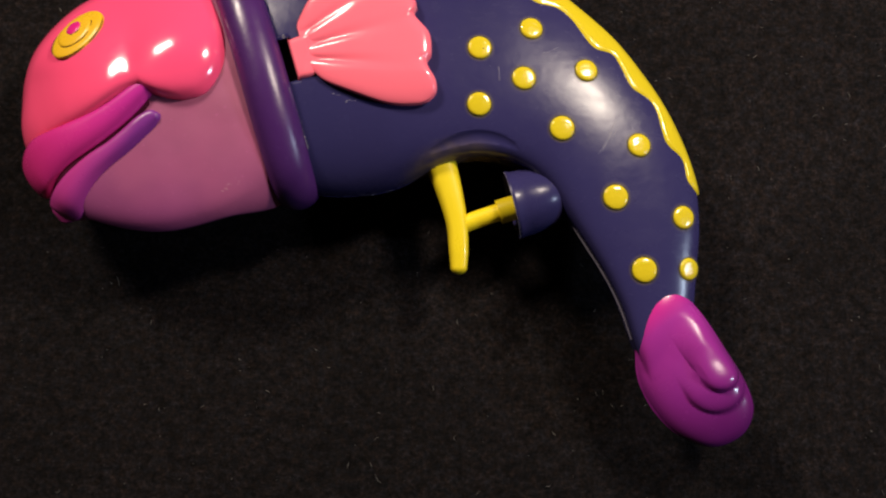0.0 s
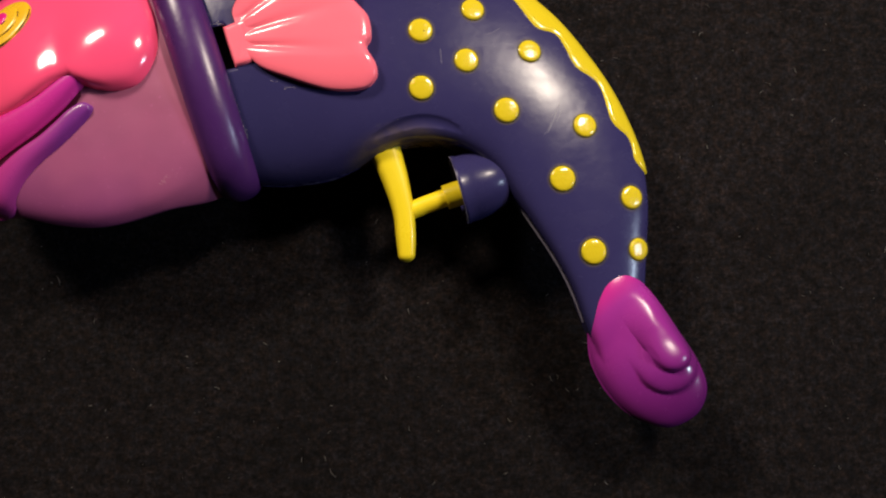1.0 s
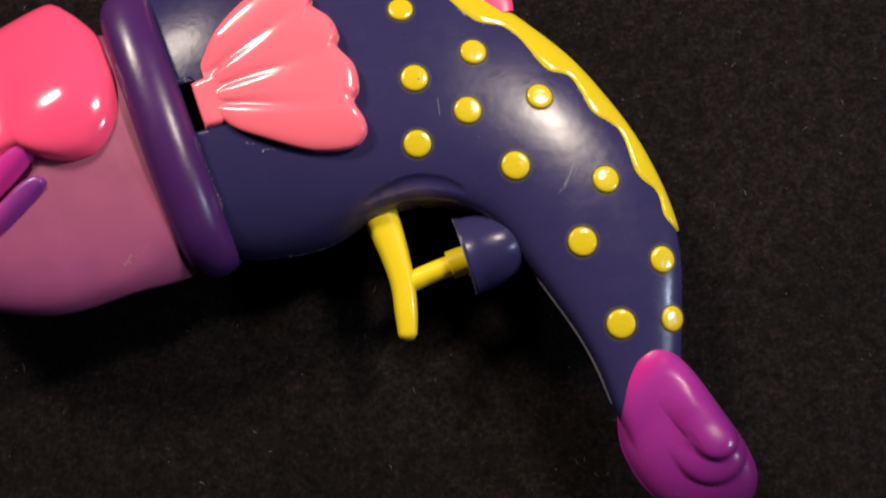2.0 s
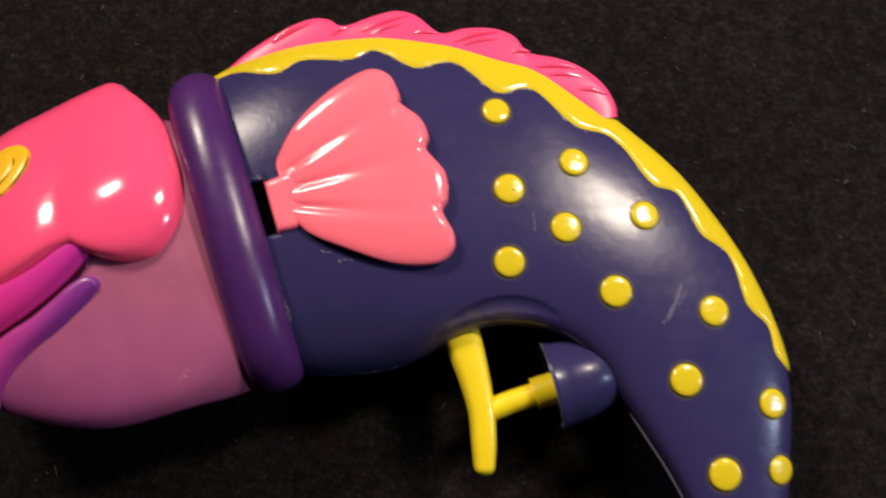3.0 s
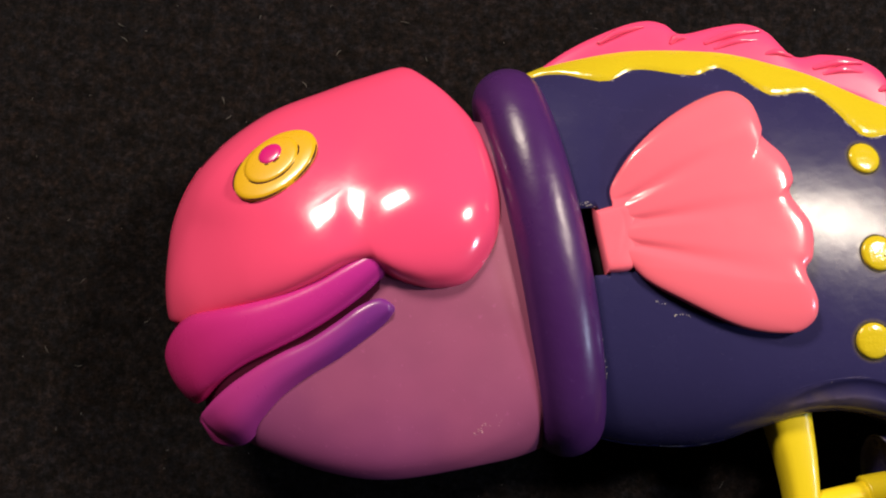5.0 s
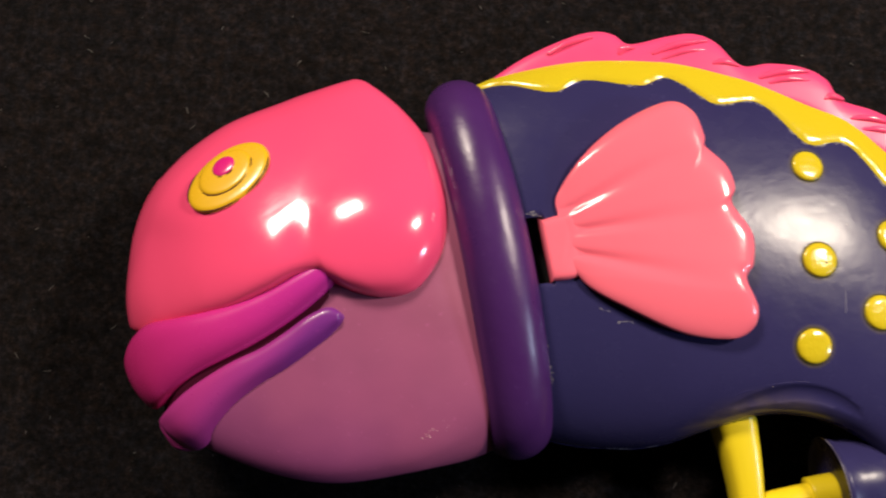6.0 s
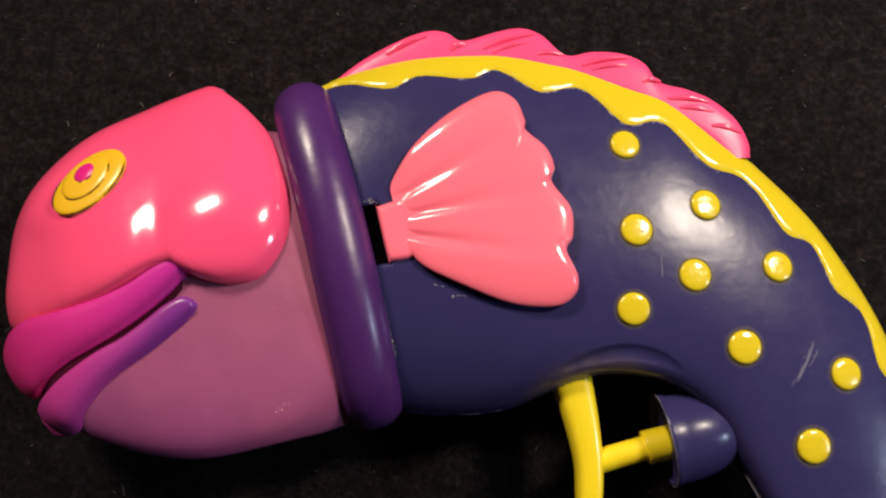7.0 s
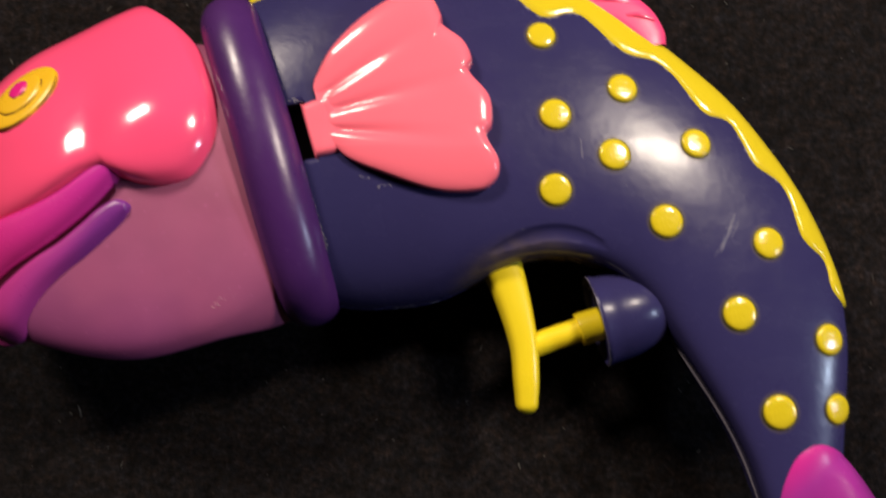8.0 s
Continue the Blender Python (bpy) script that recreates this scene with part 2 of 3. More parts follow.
def pillow(outline, centre, high, rings, low=None):
    """A skin that fills an outline in rings round a centre; high(xy, s) gives its height, low(xy, s) its underside's."""
    o, c = np.array(outline), np.array(centre, float)
    rows = []
    rings = [s for s in rings if s > 0.11]
    for s in rings:
        xy = c + (o - c) * max(s, 1e-3)
        rows.append(np.column_stack([xy, high(xy, s)]))
    if low:
        for s in reversed(rings[:-1]):
            xy = c + (o - c) * max(s, 1e-3)
            rows.append(np.column_stack([xy, low(xy, s)]))
    bm = grid_mesh(rows, wrap_cols=True)
    bm.verts.ensure_lookup_table()
    m = len(o)
    ends = [(0, high)] + ([(len(rows) - 1, low)] if low else [])
    for r, f in ends:
        tip = bm.verts.new(Vector((*c, float(f(c[None, :], 0.0)[0]))) * MM)
        bm.verts.ensure_lookup_table()
        for j in range(m):
            bm.faces.new((bm.verts[r * m + j], bm.verts[r * m + (j + 1) % m], tip))
    return bm


RINGS = [math.sin(k / 26 * math.pi / 2) for k in range(27)]
smooth = lambda e0, e1, x: (lambda q: q * q * (3 - 2 * q))(np.clip((x - e0) / (e1 - e0), 0, 1))

# ---- setting: the cloth and the dim room round it ----
bm = bmesh.new()
bmesh.ops.create_grid(bm, x_segments=60, y_segments=60, size=1.5)
ground = finish("ground", bm, FELT)
tagged(ground, "black felt cloth with fine lint specks, spread flat", "cloth", kind="structure")


def slab(name, centre, size, label, category):
    bm = bmesh.new()
    bmesh.ops.create_cube(bm, size=1, matrix=Matrix.LocRotScale(centre, None, size))
    return tagged(finish(name, bm, WALL, smooth=False), label, category, kind="structure")


slab("wall_north", (0, 1.55, 0.9), (3.2, 0.1, 1.9), "plain dim wall beyond the cloth", "wall")
slab("wall_south", (0, -1.55, 0.9), (3.2, 0.1, 1.9), "plain dim wall beyond the cloth", "wall")
slab("wall_east", (1.55, 0, 0.9), (0.1, 3.0, 1.9), "plain dim wall beyond the cloth", "wall")
slab("wall_west", (-1.55, 0, 0.9), (0.1, 3.0, 1.9), "plain dim wall beyond the cloth", "wall")
slab("ceiling", (0, 0, 1.9), (3.2, 3.2, 0.1), "plain dim ceiling over the cloth", "ceiling")

# ---- the toy ----
toy = tagged(new("water_pistol"), "glossy navy and hot pink fish water pistol lying on black cloth", "toy")

# body: a bent shell between the back line and the belly line
BACK = [(-56, 37.5), (-45, 43.6), (-32.4, 47.6), (-16, 49.5), (-3.6, 48.7), (11.6, 45.2), (24, 40.6), (42.9, 26.2), (55.3, 14.3), (67.6, -3.6), (74.8, -21.3), (76.6, -34.5), (75.7, -48.2), (74.8, -59.5), (74.5, -70)]
BELLY = [(-37, -26.5), (-29, -28), (-20, -28), (-10.5, -26.5), (-1, -22.4), (8, -18.2), (16, -17.2), (25, -19), (33, -24.6), (39.6, -34), (45.6, -43), (50.5, -51), (54.6, -59.5), (58.2, -70.0), (62, -79)]
DEEP = [13.2, 13.2, 13.1, 12.8, 12.2, 11.5, 10.9, 10.1, 9.5, 8.9, 8.2, 7.6, 7.0, 6.0, 3.0]
NV, NU = 150, 56
skew = lambda v: 0.14 + 0.40 * smooth(0.10, 0.42, v)  # how much nearer to the belly than to the back the deepest line lies
back_line, belly_line, deep_line = spline(BACK, NV), spline(BELLY, NV), spline([(d, d) for d in DEEP], NV)[:, 0]


def body_at(v, angle, proud=0.0):
    """A place on the body: v from collar to tail (0 to 1), angle 0 at the back, 90 on top, 180 at the belly (degrees)."""
    x = v * (NV - 1)
    pick = lambda arr: np.stack([np.interp(x, np.arange(NV), col) for col in arr.reshape(NV, -1).T], -1)
    up, lo, d = pick(back_line), pick(belly_line), pick(deep_line)[..., 0]
    c, h = (up + lo) / 2, (up - lo) / 2
    half = np.linalg.norm(h, axis=-1)
    ca, sa = np.cos(np.radians(angle)), np.sin(np.radians(angle))
    u = ca - skew(v) * sa * sa
    w = np.sign(sa) * np.abs(sa) ** (1.2 - 0.35 * smooth(0.5, 0.8, v))
    k = 1 + proud / half
    xy = c + h * (u * k)[..., None]
    return np.concatenate([xy, (MID + w * (d + proud))[..., None]], -1)


ang = np.linspace(0, 360, NU * 2, endpoint=False)
rows = [body_at(np.full(NU * 2, v), ang) for v in np.linspace(0, 1, NV)]
body = part("body", grid_mesh(rows, wrap_cols=True, cap=(0, -1)), NAVY_BODY, toy, "curved navy blue plastic body with fine scratches")

from mathutils.bvhtree import BVHTree

body_bm = bmesh.new()
body_bm.from_mesh(body.data)
body_tree = BVHTree.FromBMesh(body_bm)


def on_body(x, y):
    """The top of the body over a place in the plan: place and normal, in millimetres."""
    hit = body_tree.ray_cast(Vector((x * MM, y * MM, 1)), Vector((0, 0, -1)))
    return (hit[0] / MM, hit[1]) if hit[0] else (Vector((x, y, MID)), Vector((0, 0, 1)))


def skin_high(xy):
    """Heights of the body over places in the plan, evened out over a millimetre."""
    near = ((0, 0), (1, 0), (-1, 0), (0, 1), (0, -1), (0.7, 0.7), (-0.7, 0.7), (0.7, -0.7), (-0.7, -0.7))
    return np.array([sum(on_body(x + a, y + b)[0].z for a, b in near) / 9 for x, y in xy])


# yellow stripe along the back with a scalloped edge
n = 320
BORDER = [(0.02, 1.0), (0.06, 2.6), (0.107, 6.2), (0.141, 4.7), (0.188, 6.0), (0.215, 4.2), (0.268, 7.8), (0.315, 5.0), (0.362, 9.2), (0.412, 6.0), (0.455, 8.0), (0.487, 4.6), (0.535, 6.9), (0.566, 4.1), (0.599, 5.7), (0.627, 3.1), (0.664, 5.1), (0.692, 2.4), (0.718, 2.8), (0.748, 0.05)]
curve = spline(BORDER, 900)
vs = np.linspace(0.02, 0.745, n)
rng = random.Random(5)
chips = np.convolve([rng.gauss(0, 0.07) for _ in range(n + 4)], np.array((0.15, 0.2, 0.3, 0.2, 0.15)), "valid")
wide = np.maximum(np.interp(vs, curve[:, 0], curve[:, 1]) * 1.12 - 0.45 + 0.55 * smooth(0.5, 0.4, vs) * smooth(0.03, 0.08, vs) + chips, 0.05)
half = np.array([np.linalg.norm(np.array([np.interp(v * (NV - 1), np.arange(NV), (back_line - belly_line)[:, k]) for k in (0, 1)])) / 2 for v in vs])
edge = np.degrees(np.arccos(np.clip((np.sqrt(1 + 4 * skew(vs) * (1 - wide / half + skew(vs))) - 1) / (2 * skew(vs)), -1, 1)))
rows = []
for f, p in ((-1.0, -0.3), (-0.985, 0.45), (-0.9, 0.65), (-0.6, 0.7), (-0.3, 0.7), (0, 0.7), (0.3, 0.7), (0.6, 0.7), (0.9, 0.65), (0.985, 0.45), (1.0, -0.3)):
    rows.append(body_at(vs, edge * f, p))
part("back_stripe", grid_mesh(rows), YELLOW, toy, "raised yellow wavy stripe along the back")

# bare, rubbed flecks where the stripe's paint ends
bm = bmesh.new()
border = body_at(vs, edge, 0.02)
for _ in range(64):
    k = min(n - 4, int(rng.choice((0.16, 0.24, 0.29, 0.335, 0.40, 0.47, 0.52, 0.60, 0.68, 0.80)) * n + rng.gauss(0, 7)))
    a, b = Vector(border[k]), Vector(border[k + rng.choice((1, 2, 2, 3))])
    side = (b - a).cross(Vector((0, 0, 1))).normalized() * rng.uniform(0.1, 0.28)
    off = side * rng.uniform(0.4, 2.2)
    ring = [bm.verts.new((v + off) * MM) for v in (a - side, b - side, b + side, a + side)]
    tip = bm.verts.new(((a + b) / 2 + off + Vector((0, 0, 0.2))) * MM)
    for j in range(4):
        bm.faces.new((ring[j], ring[(j + 1) % 4], tip))
tagged(part("paint_fleck", bm, WORN, toy, "pale rubbed flecks at the edge of the stripe", smooth=False), kind="stuff")

# dorsal fin: a scalloped plate in the middle plane
FIN_TOP = [(-53, 38.6), (-44.7, 46.1), (-36, 51.6), (-30.4, 53.8), (-26.5, 53.6), (-23, 52.0), (-16, 54.4), (-10.8, 55.6), (-6.2, 54.4), (-0.7, 50.2), (5, 51.3), (11.5, 51.3), (16.4, 49.4), (19.6, 45.6), (26, 44.2), (31.4, 42.2), (36.6, 38.2), (39.4, 33.4), (39.8, 30)]
top = spline(FIN_TOP, 120)
inner = spline([(-50, 34), (-30, 42), (-10, 44), (10, 40), (24, 34), (34, 29)], 120)
rows = []
for f, z in ((0.0, 2.6), (0.4, 2.5), (0.6, 2.4), (0.8, 2.1), (0.91, 1.7), (0.975, 1.0), (1.0, 0.0)):
    xy = inner + (top - inner) * f
    rows.append(np.column_stack([xy, np.full(120, MID + z)]))
for f, z in ((0.975, 1.0), (0.91, 1.7), (0.8, 2.1), (0.6, 2.4), (0.4, 2.5), (0.0, 2.6)):
    xy = inner + (top - inner) * f
    rows.append(np.column_stack([xy, np.full(120, MID - z)]))
dorsal = part("dorsal_fin", grid_mesh(rows, wrap_rows=True), FIN_PINK, toy, "hot pink scalloped dorsal fin with raised rays")
for a, b in (((-39, 47.6), (-31, 52.0)), ((-25.2, 49.2), (-22.4, 50.8)), ((-18.5, 50.0), (-8.2, 53.9)), ((-16.5, 49.2), (-8.5, 52.0)), ((-6.5, 49.4), (-1.5, 49.6)),
             ((3.0, 47.6), (12.2, 50.0)), ((5, 46.8), (12.5, 48.2)), ((16, 44.8), (19.5, 45.2)), ((21.5, 41.5), (30, 41.4)), ((24, 39.6), (31.2, 39.2)), ((31, 36.2), (37, 35.2))):
    mid = ((a[0] + b[0]) / 2 - 0.4, (a[1] + b[1]) / 2 + 0.5)
    part("fin_ray", sweep([(*a, MID + 2.35), (*mid, MID + 2.3), (*b, MID + 1.95)], [(0.35, 0.3), (0.7, 0.6), (0.35, 0.35)], 12, 10), PINK, dorsal)

# yellow spots, each a low dome set on the skin
bm = bmesh.new()
prof = [(3.3, -0.5), (3.26, 0.3), (3.1, 0.74), (2.75, 1.0), (2.0, 1.18), (0.9, 1.26)]
rings = [[bm.verts.new(Vector((r * math.cos(a), r * math.sin(a), z)) * MM) for a in np.linspace(0, 2 * math.pi, 28, endpoint=False)] for r, z in prof]
for a, b in zip(rings, rings[1:]):
    for j in range(28):
        bm.faces.new((a[j], a[(j + 1) % 28], b[(j + 1) % 28], b[j]))
bm.faces.new(rings[-1])
SPOTS = [(11.8, 29.9, 0.93), (28.8, 18.3, 0.97), (14.4, 12.0, 1), (44.1, 6.6, 0.97), (26.6, 3.6, 1), (14.3, -4.0, 1), (37.1, -10.2, 1.04), (58.6, -14.3, 1), (51.8, -29.0, 1.06), (71.0, -34.1, 0.98), (59.7, -48.8, 1.06), (72.5, -48.3, 0.94)]
spot = None
for x, y, k in SPOTS:
    place, normal = on_body(x, y)
    if spot is None:
        spot = part("spot", bm, YELLOW, toy)
        ob = spot
    else:
        ob = new("spot", spot.data)
        ob.parent = toy
    turn = Vector((0, 0, 1)).rotation_difference(normal).to_matrix().to_4x4()
    ob.matrix_basis = Matrix.Translation(place * MM) @ turn @ Matrix.Diagonal((k, k, k * 0.68, 1))

bm = bmesh.new()
rings = [[bm.verts.new(Vector((r * math.cos(a), r * math.sin(a), z)) * MM) for a in np.linspace(0, 2 * math.pi, 28, endpoint=False)] for r, z in ((3.4, 0.14), (3.6, 0.12), (4.0, 0.07), (4.5, 0.0), (4.9, -0.05))]
for a, b in zip(rings, rings[1:]):
    for j in range(28):
        bm.faces.new((a[j], a[(j + 1) % 28], b[(j + 1) % 28], b[j]))
spots = [o for o in toy.children if o.name.startswith("spot")]
# near-black ring round each spot: the gap's shadow, put into the colour
gap = bmesh.new()
rings = [[gap.verts.new(Vector((r * math.cos(a), r * math.sin(a), z)) * MM) for a in np.linspace(0, 2 * math.pi, 28, endpoint=False)] for r, z in ((3.2, 0.12), (3.36, 0.24), (3.5, 0.2), (3.58, -0.1))]
for a, b in zip(rings, rings[1:]):
    for j in range(28):
        gap.faces.new((a[j], a[(j + 1) % 28], b[(j + 1) % 28], b[j]))
shade_mesh = None
for o in spots:
    if shade_mesh is None:
        shade_mesh = part("edge", gap, SPOT_SHADE, o, "dark ring painted as the gap shadow round the spot").data
    else:
        more = new("edge", shade_mesh)
        more.parent = o
        more["label"] = "dark ring painted as the gap shadow round the spot"
halo = None
for o in spots:
    if halo is None:
        halo = part("overspray", bm, OVERSPRAY, o, "faint yellow overspray round the spot")
    else:
        more = new("overspray", halo.data)
        more.parent = o
        more["label"] = "faint yellow overspray round the spot"
for k, x, y, r in ((2, 0.9, -0.5, 0.32), (3, 1.3, 0.9, 0.26), (3, 0.5, 0.6, 0.16), (2, -1.4, 1.0, 0.2), (8, -2.2, -1.4, 0.2)):
    bm = bmesh.new()
    bmesh.ops.create_uvsphere(bm, u_segments=10, v_segments=6, radius=r * MM, matrix=Matrix.Translation(Vector((x, y, 1.3 - 0.055 * (x * x + y * y) - r * 0.35)) * MM) @ Matrix.Diagonal((1.2, 0.8, 0.5, 1)))
    part("pit", bm, MOUTH, spots[k], "tiny dark chip in the paint")

# side fin: a fan with four rounded lobes, hinged in a dark slot beside the collar
FAN = [(-34.6, 9.5), (-34.9, 14.2), (-35.4, 18.3), (-31.2, 26.4), (-24.6, 33.6), (-16.6, 38.7), (-11.8, 37.6), (-9.4, 33.2), (-9.0, 30.8), (-4.8, 27.4), (-3.0, 23.5), (-3.4, 20.3), (0.6, 15.2), (1.2, 9.6), (0.1, 6.6), (2.6, 1.6), (2.0, -2.2), (-2.1, -4.6), (-10.9, -4.4), (-22.2, -0.7), (-27.6, 1.6), (-30.4, 3.9), (-32.6, 6.0)]
fan_out = spline(FAN, 360, closed=True)


def fan_plane(xy):
    """The nearly level top of the fan."""
    return 37.3 - 0.085 * np.maximum(xy[:, 1] - 4, 0) - 0.013 * np.maximum(6 - xy[:, 1], 0) ** 2


FAN_ROOT = np.array((-43.0, 8.8))


def fan_sink(xy):
    """The fan dips towards its root."""
    return 0.0052 * np.clip(31 - np.linalg.norm(xy - FAN_ROOT, axis=1), 0, 20.5) ** 2


def fan_high(xy, s):
    root = FAN_ROOT
    d = xy - root
    far = np.linalg.norm(d, axis=1)
    a = np.degrees(np.arctan2(d[:, 1], d[:, 0]))
    a = np.clip(a, -14.5, 44)
    valley = sum(np.exp(-(((a - v) / 3.4) ** 2)) for v in (-4.75, 14.75, 34.25))
    top = fan_plane(xy) + 0.15 - fan_sink(xy) - 0.62 * valley * smooth(46, 12, far)
    skin = skin_high(xy)
    top = np.maximum(top, skin + 0.9)
    rim = np.minimum(skin + 2.1, top - 0.9)
    return rim + (top - rim) * (1 - s**11 * smooth(7, 14, far)) ** 0.5


def fan_low(xy, s):
    return skin_high(xy) - 0.3


side_fin = part("side_fin", pillow(fan_out, (-15.5, 11.2), fan_high, [*(math.sin(k / 56 * math.pi / 2) for k in range(56)), 0.9995, 1.0], fan_low), CORAL, toy, "glossy coral pink fan-shaped side fin with four lobes")

STEM = [(-37.9, 13.3), (-38.2, 12.7), (-35.1, 2.6), (-34.6, 2.1), (-30.0, 3.6), (-28, 8), (-31, 14.4), (-33.5, 15.0)]
part("fin_stem", pillow(spline(STEM, 90, closed=True), (-33.4, 8.6), lambda xy, s: np.maximum(fan_plane(xy) + 0.3 - fan_sink(xy), skin_high(xy) + 1.0) - 2.2 + (2.2 - 1.1 * smooth(-33.5, -28.0, xy[:, 0])) * (1 - s**12) ** 0.5, [*RINGS[:-1], 0.9995, 1.0], lambda xy, s: np.array([on_body(x, y)[0].z for x, y in xy]) - 3.0), CORAL, side_fin, "square stem of the fin")

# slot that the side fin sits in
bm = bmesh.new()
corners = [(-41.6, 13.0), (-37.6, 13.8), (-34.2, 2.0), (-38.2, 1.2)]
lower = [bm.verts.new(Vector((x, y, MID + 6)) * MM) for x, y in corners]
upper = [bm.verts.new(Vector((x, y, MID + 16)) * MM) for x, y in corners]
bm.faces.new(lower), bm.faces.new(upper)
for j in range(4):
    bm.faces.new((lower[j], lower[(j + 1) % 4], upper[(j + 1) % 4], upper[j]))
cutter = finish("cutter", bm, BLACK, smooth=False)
path = []
for x, y in spline([(-4.5, -20.6), (1, -17.0), (7, -14.2), (13, -12.8), (19, -13.2), (25, -15.8), (30, -20.0)], 13):
    place, normal = on_body(x, y)
    path.append(tuple(place + normal * 2.75))
groove = finish("cutter", tube_round(path, [1.2, 2.2, 2.8, 3.1, 3.3, 3.4, 3.4, 3.4, 3.3, 3.1, 2.8, 2.2, 1.4], 60, 28), NAVY)
# the slot's walls are near-black, not navy: shade of the recess put into the colour
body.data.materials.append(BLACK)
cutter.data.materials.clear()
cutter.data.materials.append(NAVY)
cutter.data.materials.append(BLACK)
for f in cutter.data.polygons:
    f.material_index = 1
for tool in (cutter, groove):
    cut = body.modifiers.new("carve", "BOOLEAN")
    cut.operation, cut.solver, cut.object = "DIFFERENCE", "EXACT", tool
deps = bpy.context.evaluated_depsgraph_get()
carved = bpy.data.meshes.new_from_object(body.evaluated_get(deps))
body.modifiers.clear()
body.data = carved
bpy.data.objects.remove(cutter)
bpy.data.objects.remove(groove)

# rim over the trigger opening
rim = []
for x, y in spline([(-2.5, -17.2), (1.5, -14.4), (6, -12.4), (12, -10.9), (17.5, -10.7), (20, -11.2)], 9):
    place, normal = on_body(x, y)
    rim.append(place - normal * 0.2)
part("trigger_rim", tube_round([tuple(p) for p in rim], [0.1, 0.2, 0.26, 0.22, 0.26, 0.24, 0.2, 0.14, 0.08], 40, 12), NAVY, toy, "raised navy rim over the trigger opening")

# collar
bm_rows = []
centre, axis = np.array((-46.4, 4.1)), np.array((22.4, -72.2)) / 75.6
across = np.array((-axis[1], axis[0]))
for a in np.linspace(0, 2 * math.pi, 96, endpoint=False):
    ca, sa = math.cos(a), math.sin(a)
    w = np.sign(sa) * abs(sa) ** 0.85
    out = np.array((*(axis * ca), sa))
    mid = np.array((*(centre + axis * 31.8 * ca + np.array((1.5, 0.4)) * sa * sa), MID + 14.2 * w))
    normal = np.array((*(axis * ca * 14.2), sa * 32.2))
    normal /= np.linalg.norm(normal)
    bm_rows.append([mid + 5.8 * math.cos(b) * normal + 6.4 * math.sin(b) * np.array((*across, 0)) for b in np.linspace(0, 2 * math.pi, 28, endpoint=False)])
part("collar", grid_mesh(bm_rows, wrap_rows=True, wrap_cols=True), PURPLE, toy, "thick purple ring collar behind the head")

# head: a mauve dome
HEAD = [(-75.6, 38.4), (-90.6, 31.9), (-102.3, 25.4), (-111.3, 15.1), (-116.1, 3.8), (-116.5, -6.9), (-113.7, -17.9), (-107.6, -27.3), (-100, -33.4), (-94.5, -35.6), (-81.3, -38.8), (-69, -39.0), (-54.2, -35.0), (-41.300000000000004, -30.8), (-28.0, -19.7), (-22.0, 0.0), (-30.0, 18.0), (-50.0, 28.0), (-64.5, 29.6), (-71.0, 33.6)]
head_out = spline(HEAD, 240, closed=True)
DOME = [(-76.0, 39.4), (-90.8, 32.3), (-102.5, 25.6), (-112.0, 15.4), (-116.9, 3.8), (-117.3, -6.9), (-114.3, -17.9), (-107.8, -27.3), (-100, -33.6), (-94.5, -35.8), (-81.3, -39.0), (-69, -39.2), (-54.2, -35.5), (-41.300000000000004, -31.2), (-28.0, -19.7), (-22.0, 0.0), (-28.0, 22.0), (-44.0, 36.0), (-60.0, 40.5)]
dome_out = spline(DOME, 240, closed=True)
HC = np.array((-69.0, -9.0))
head_angle = np.unwrap(np.arctan2(*(dome_out - HC).T[::-1]))
head_far = np.linalg.norm(dome_out - HC, axis=1)


def dome_parts(xy):
    """Half depth of the head and the share of it that is left over a place (1 in the middle, 0 at the rim)."""
    d = np.atleast_2d(xy) - HC
    a = np.arctan2(d[:, 1], d[:, 0])
    a = (a - head_angle[0]) % (2 * math.pi) + head_angle[0]
    edge = np.interp(a, np.r_[head_angle, head_angle[0] + 2 * math.pi], np.r_[head_far, head_far[0]])
    rho = np.clip(np.linalg.norm(d, axis=1) / edge, 0, 1)
    up = smooth(-4, 12, d[:, 1])
    return 15.6 + 0.9 * up, (1 - rho ** (2.75 - 0.75 * up)) ** (0.5 + 0.13 * up)


def parting(xy):
    """How far the parting line of the head lies over the middle plane: it climbs towards the chin and sinks at the nose."""
    x, y = np.atleast_2d(xy).T
    return 8.6 * smooth(-6, -38, y) * smooth(-112, -92, x) * smooth(-38, -56, x) - 3.5 * smooth(-84, -110, x) * smooth(-30, -12, y) * smooth(14, -6, y)


def dome_z(xy, sign=1, keep=1.0):
    """Height of the head's skin over the middle plane, above (sign 1) or below (-1)."""
    deep, left = dome_parts(xy)
    rise = parting(xy)
    return rise + (sign * deep - rise) * left * keep


def throat(xy, sign=1, keep=1.0):
    """The head's skin, narrowed to a neck under the collar."""
    e = (xy - np.array((-47.2, 4.3))) @ np.array((0.955, 0.296))
    return dome_z(xy, sign, keep * (1 - 0.75 * smooth(0, 7, e)))


head = part("head", pillow(head_out, HC, lambda xy, s: MID + throat(xy, 1, (1 - s**18) ** 0.5), RINGS, lambda xy, s: MID + throat(xy, -1, (1 - s**18) ** 0.5)), MAUVE, toy, "mauve airbrushed throat and chin")

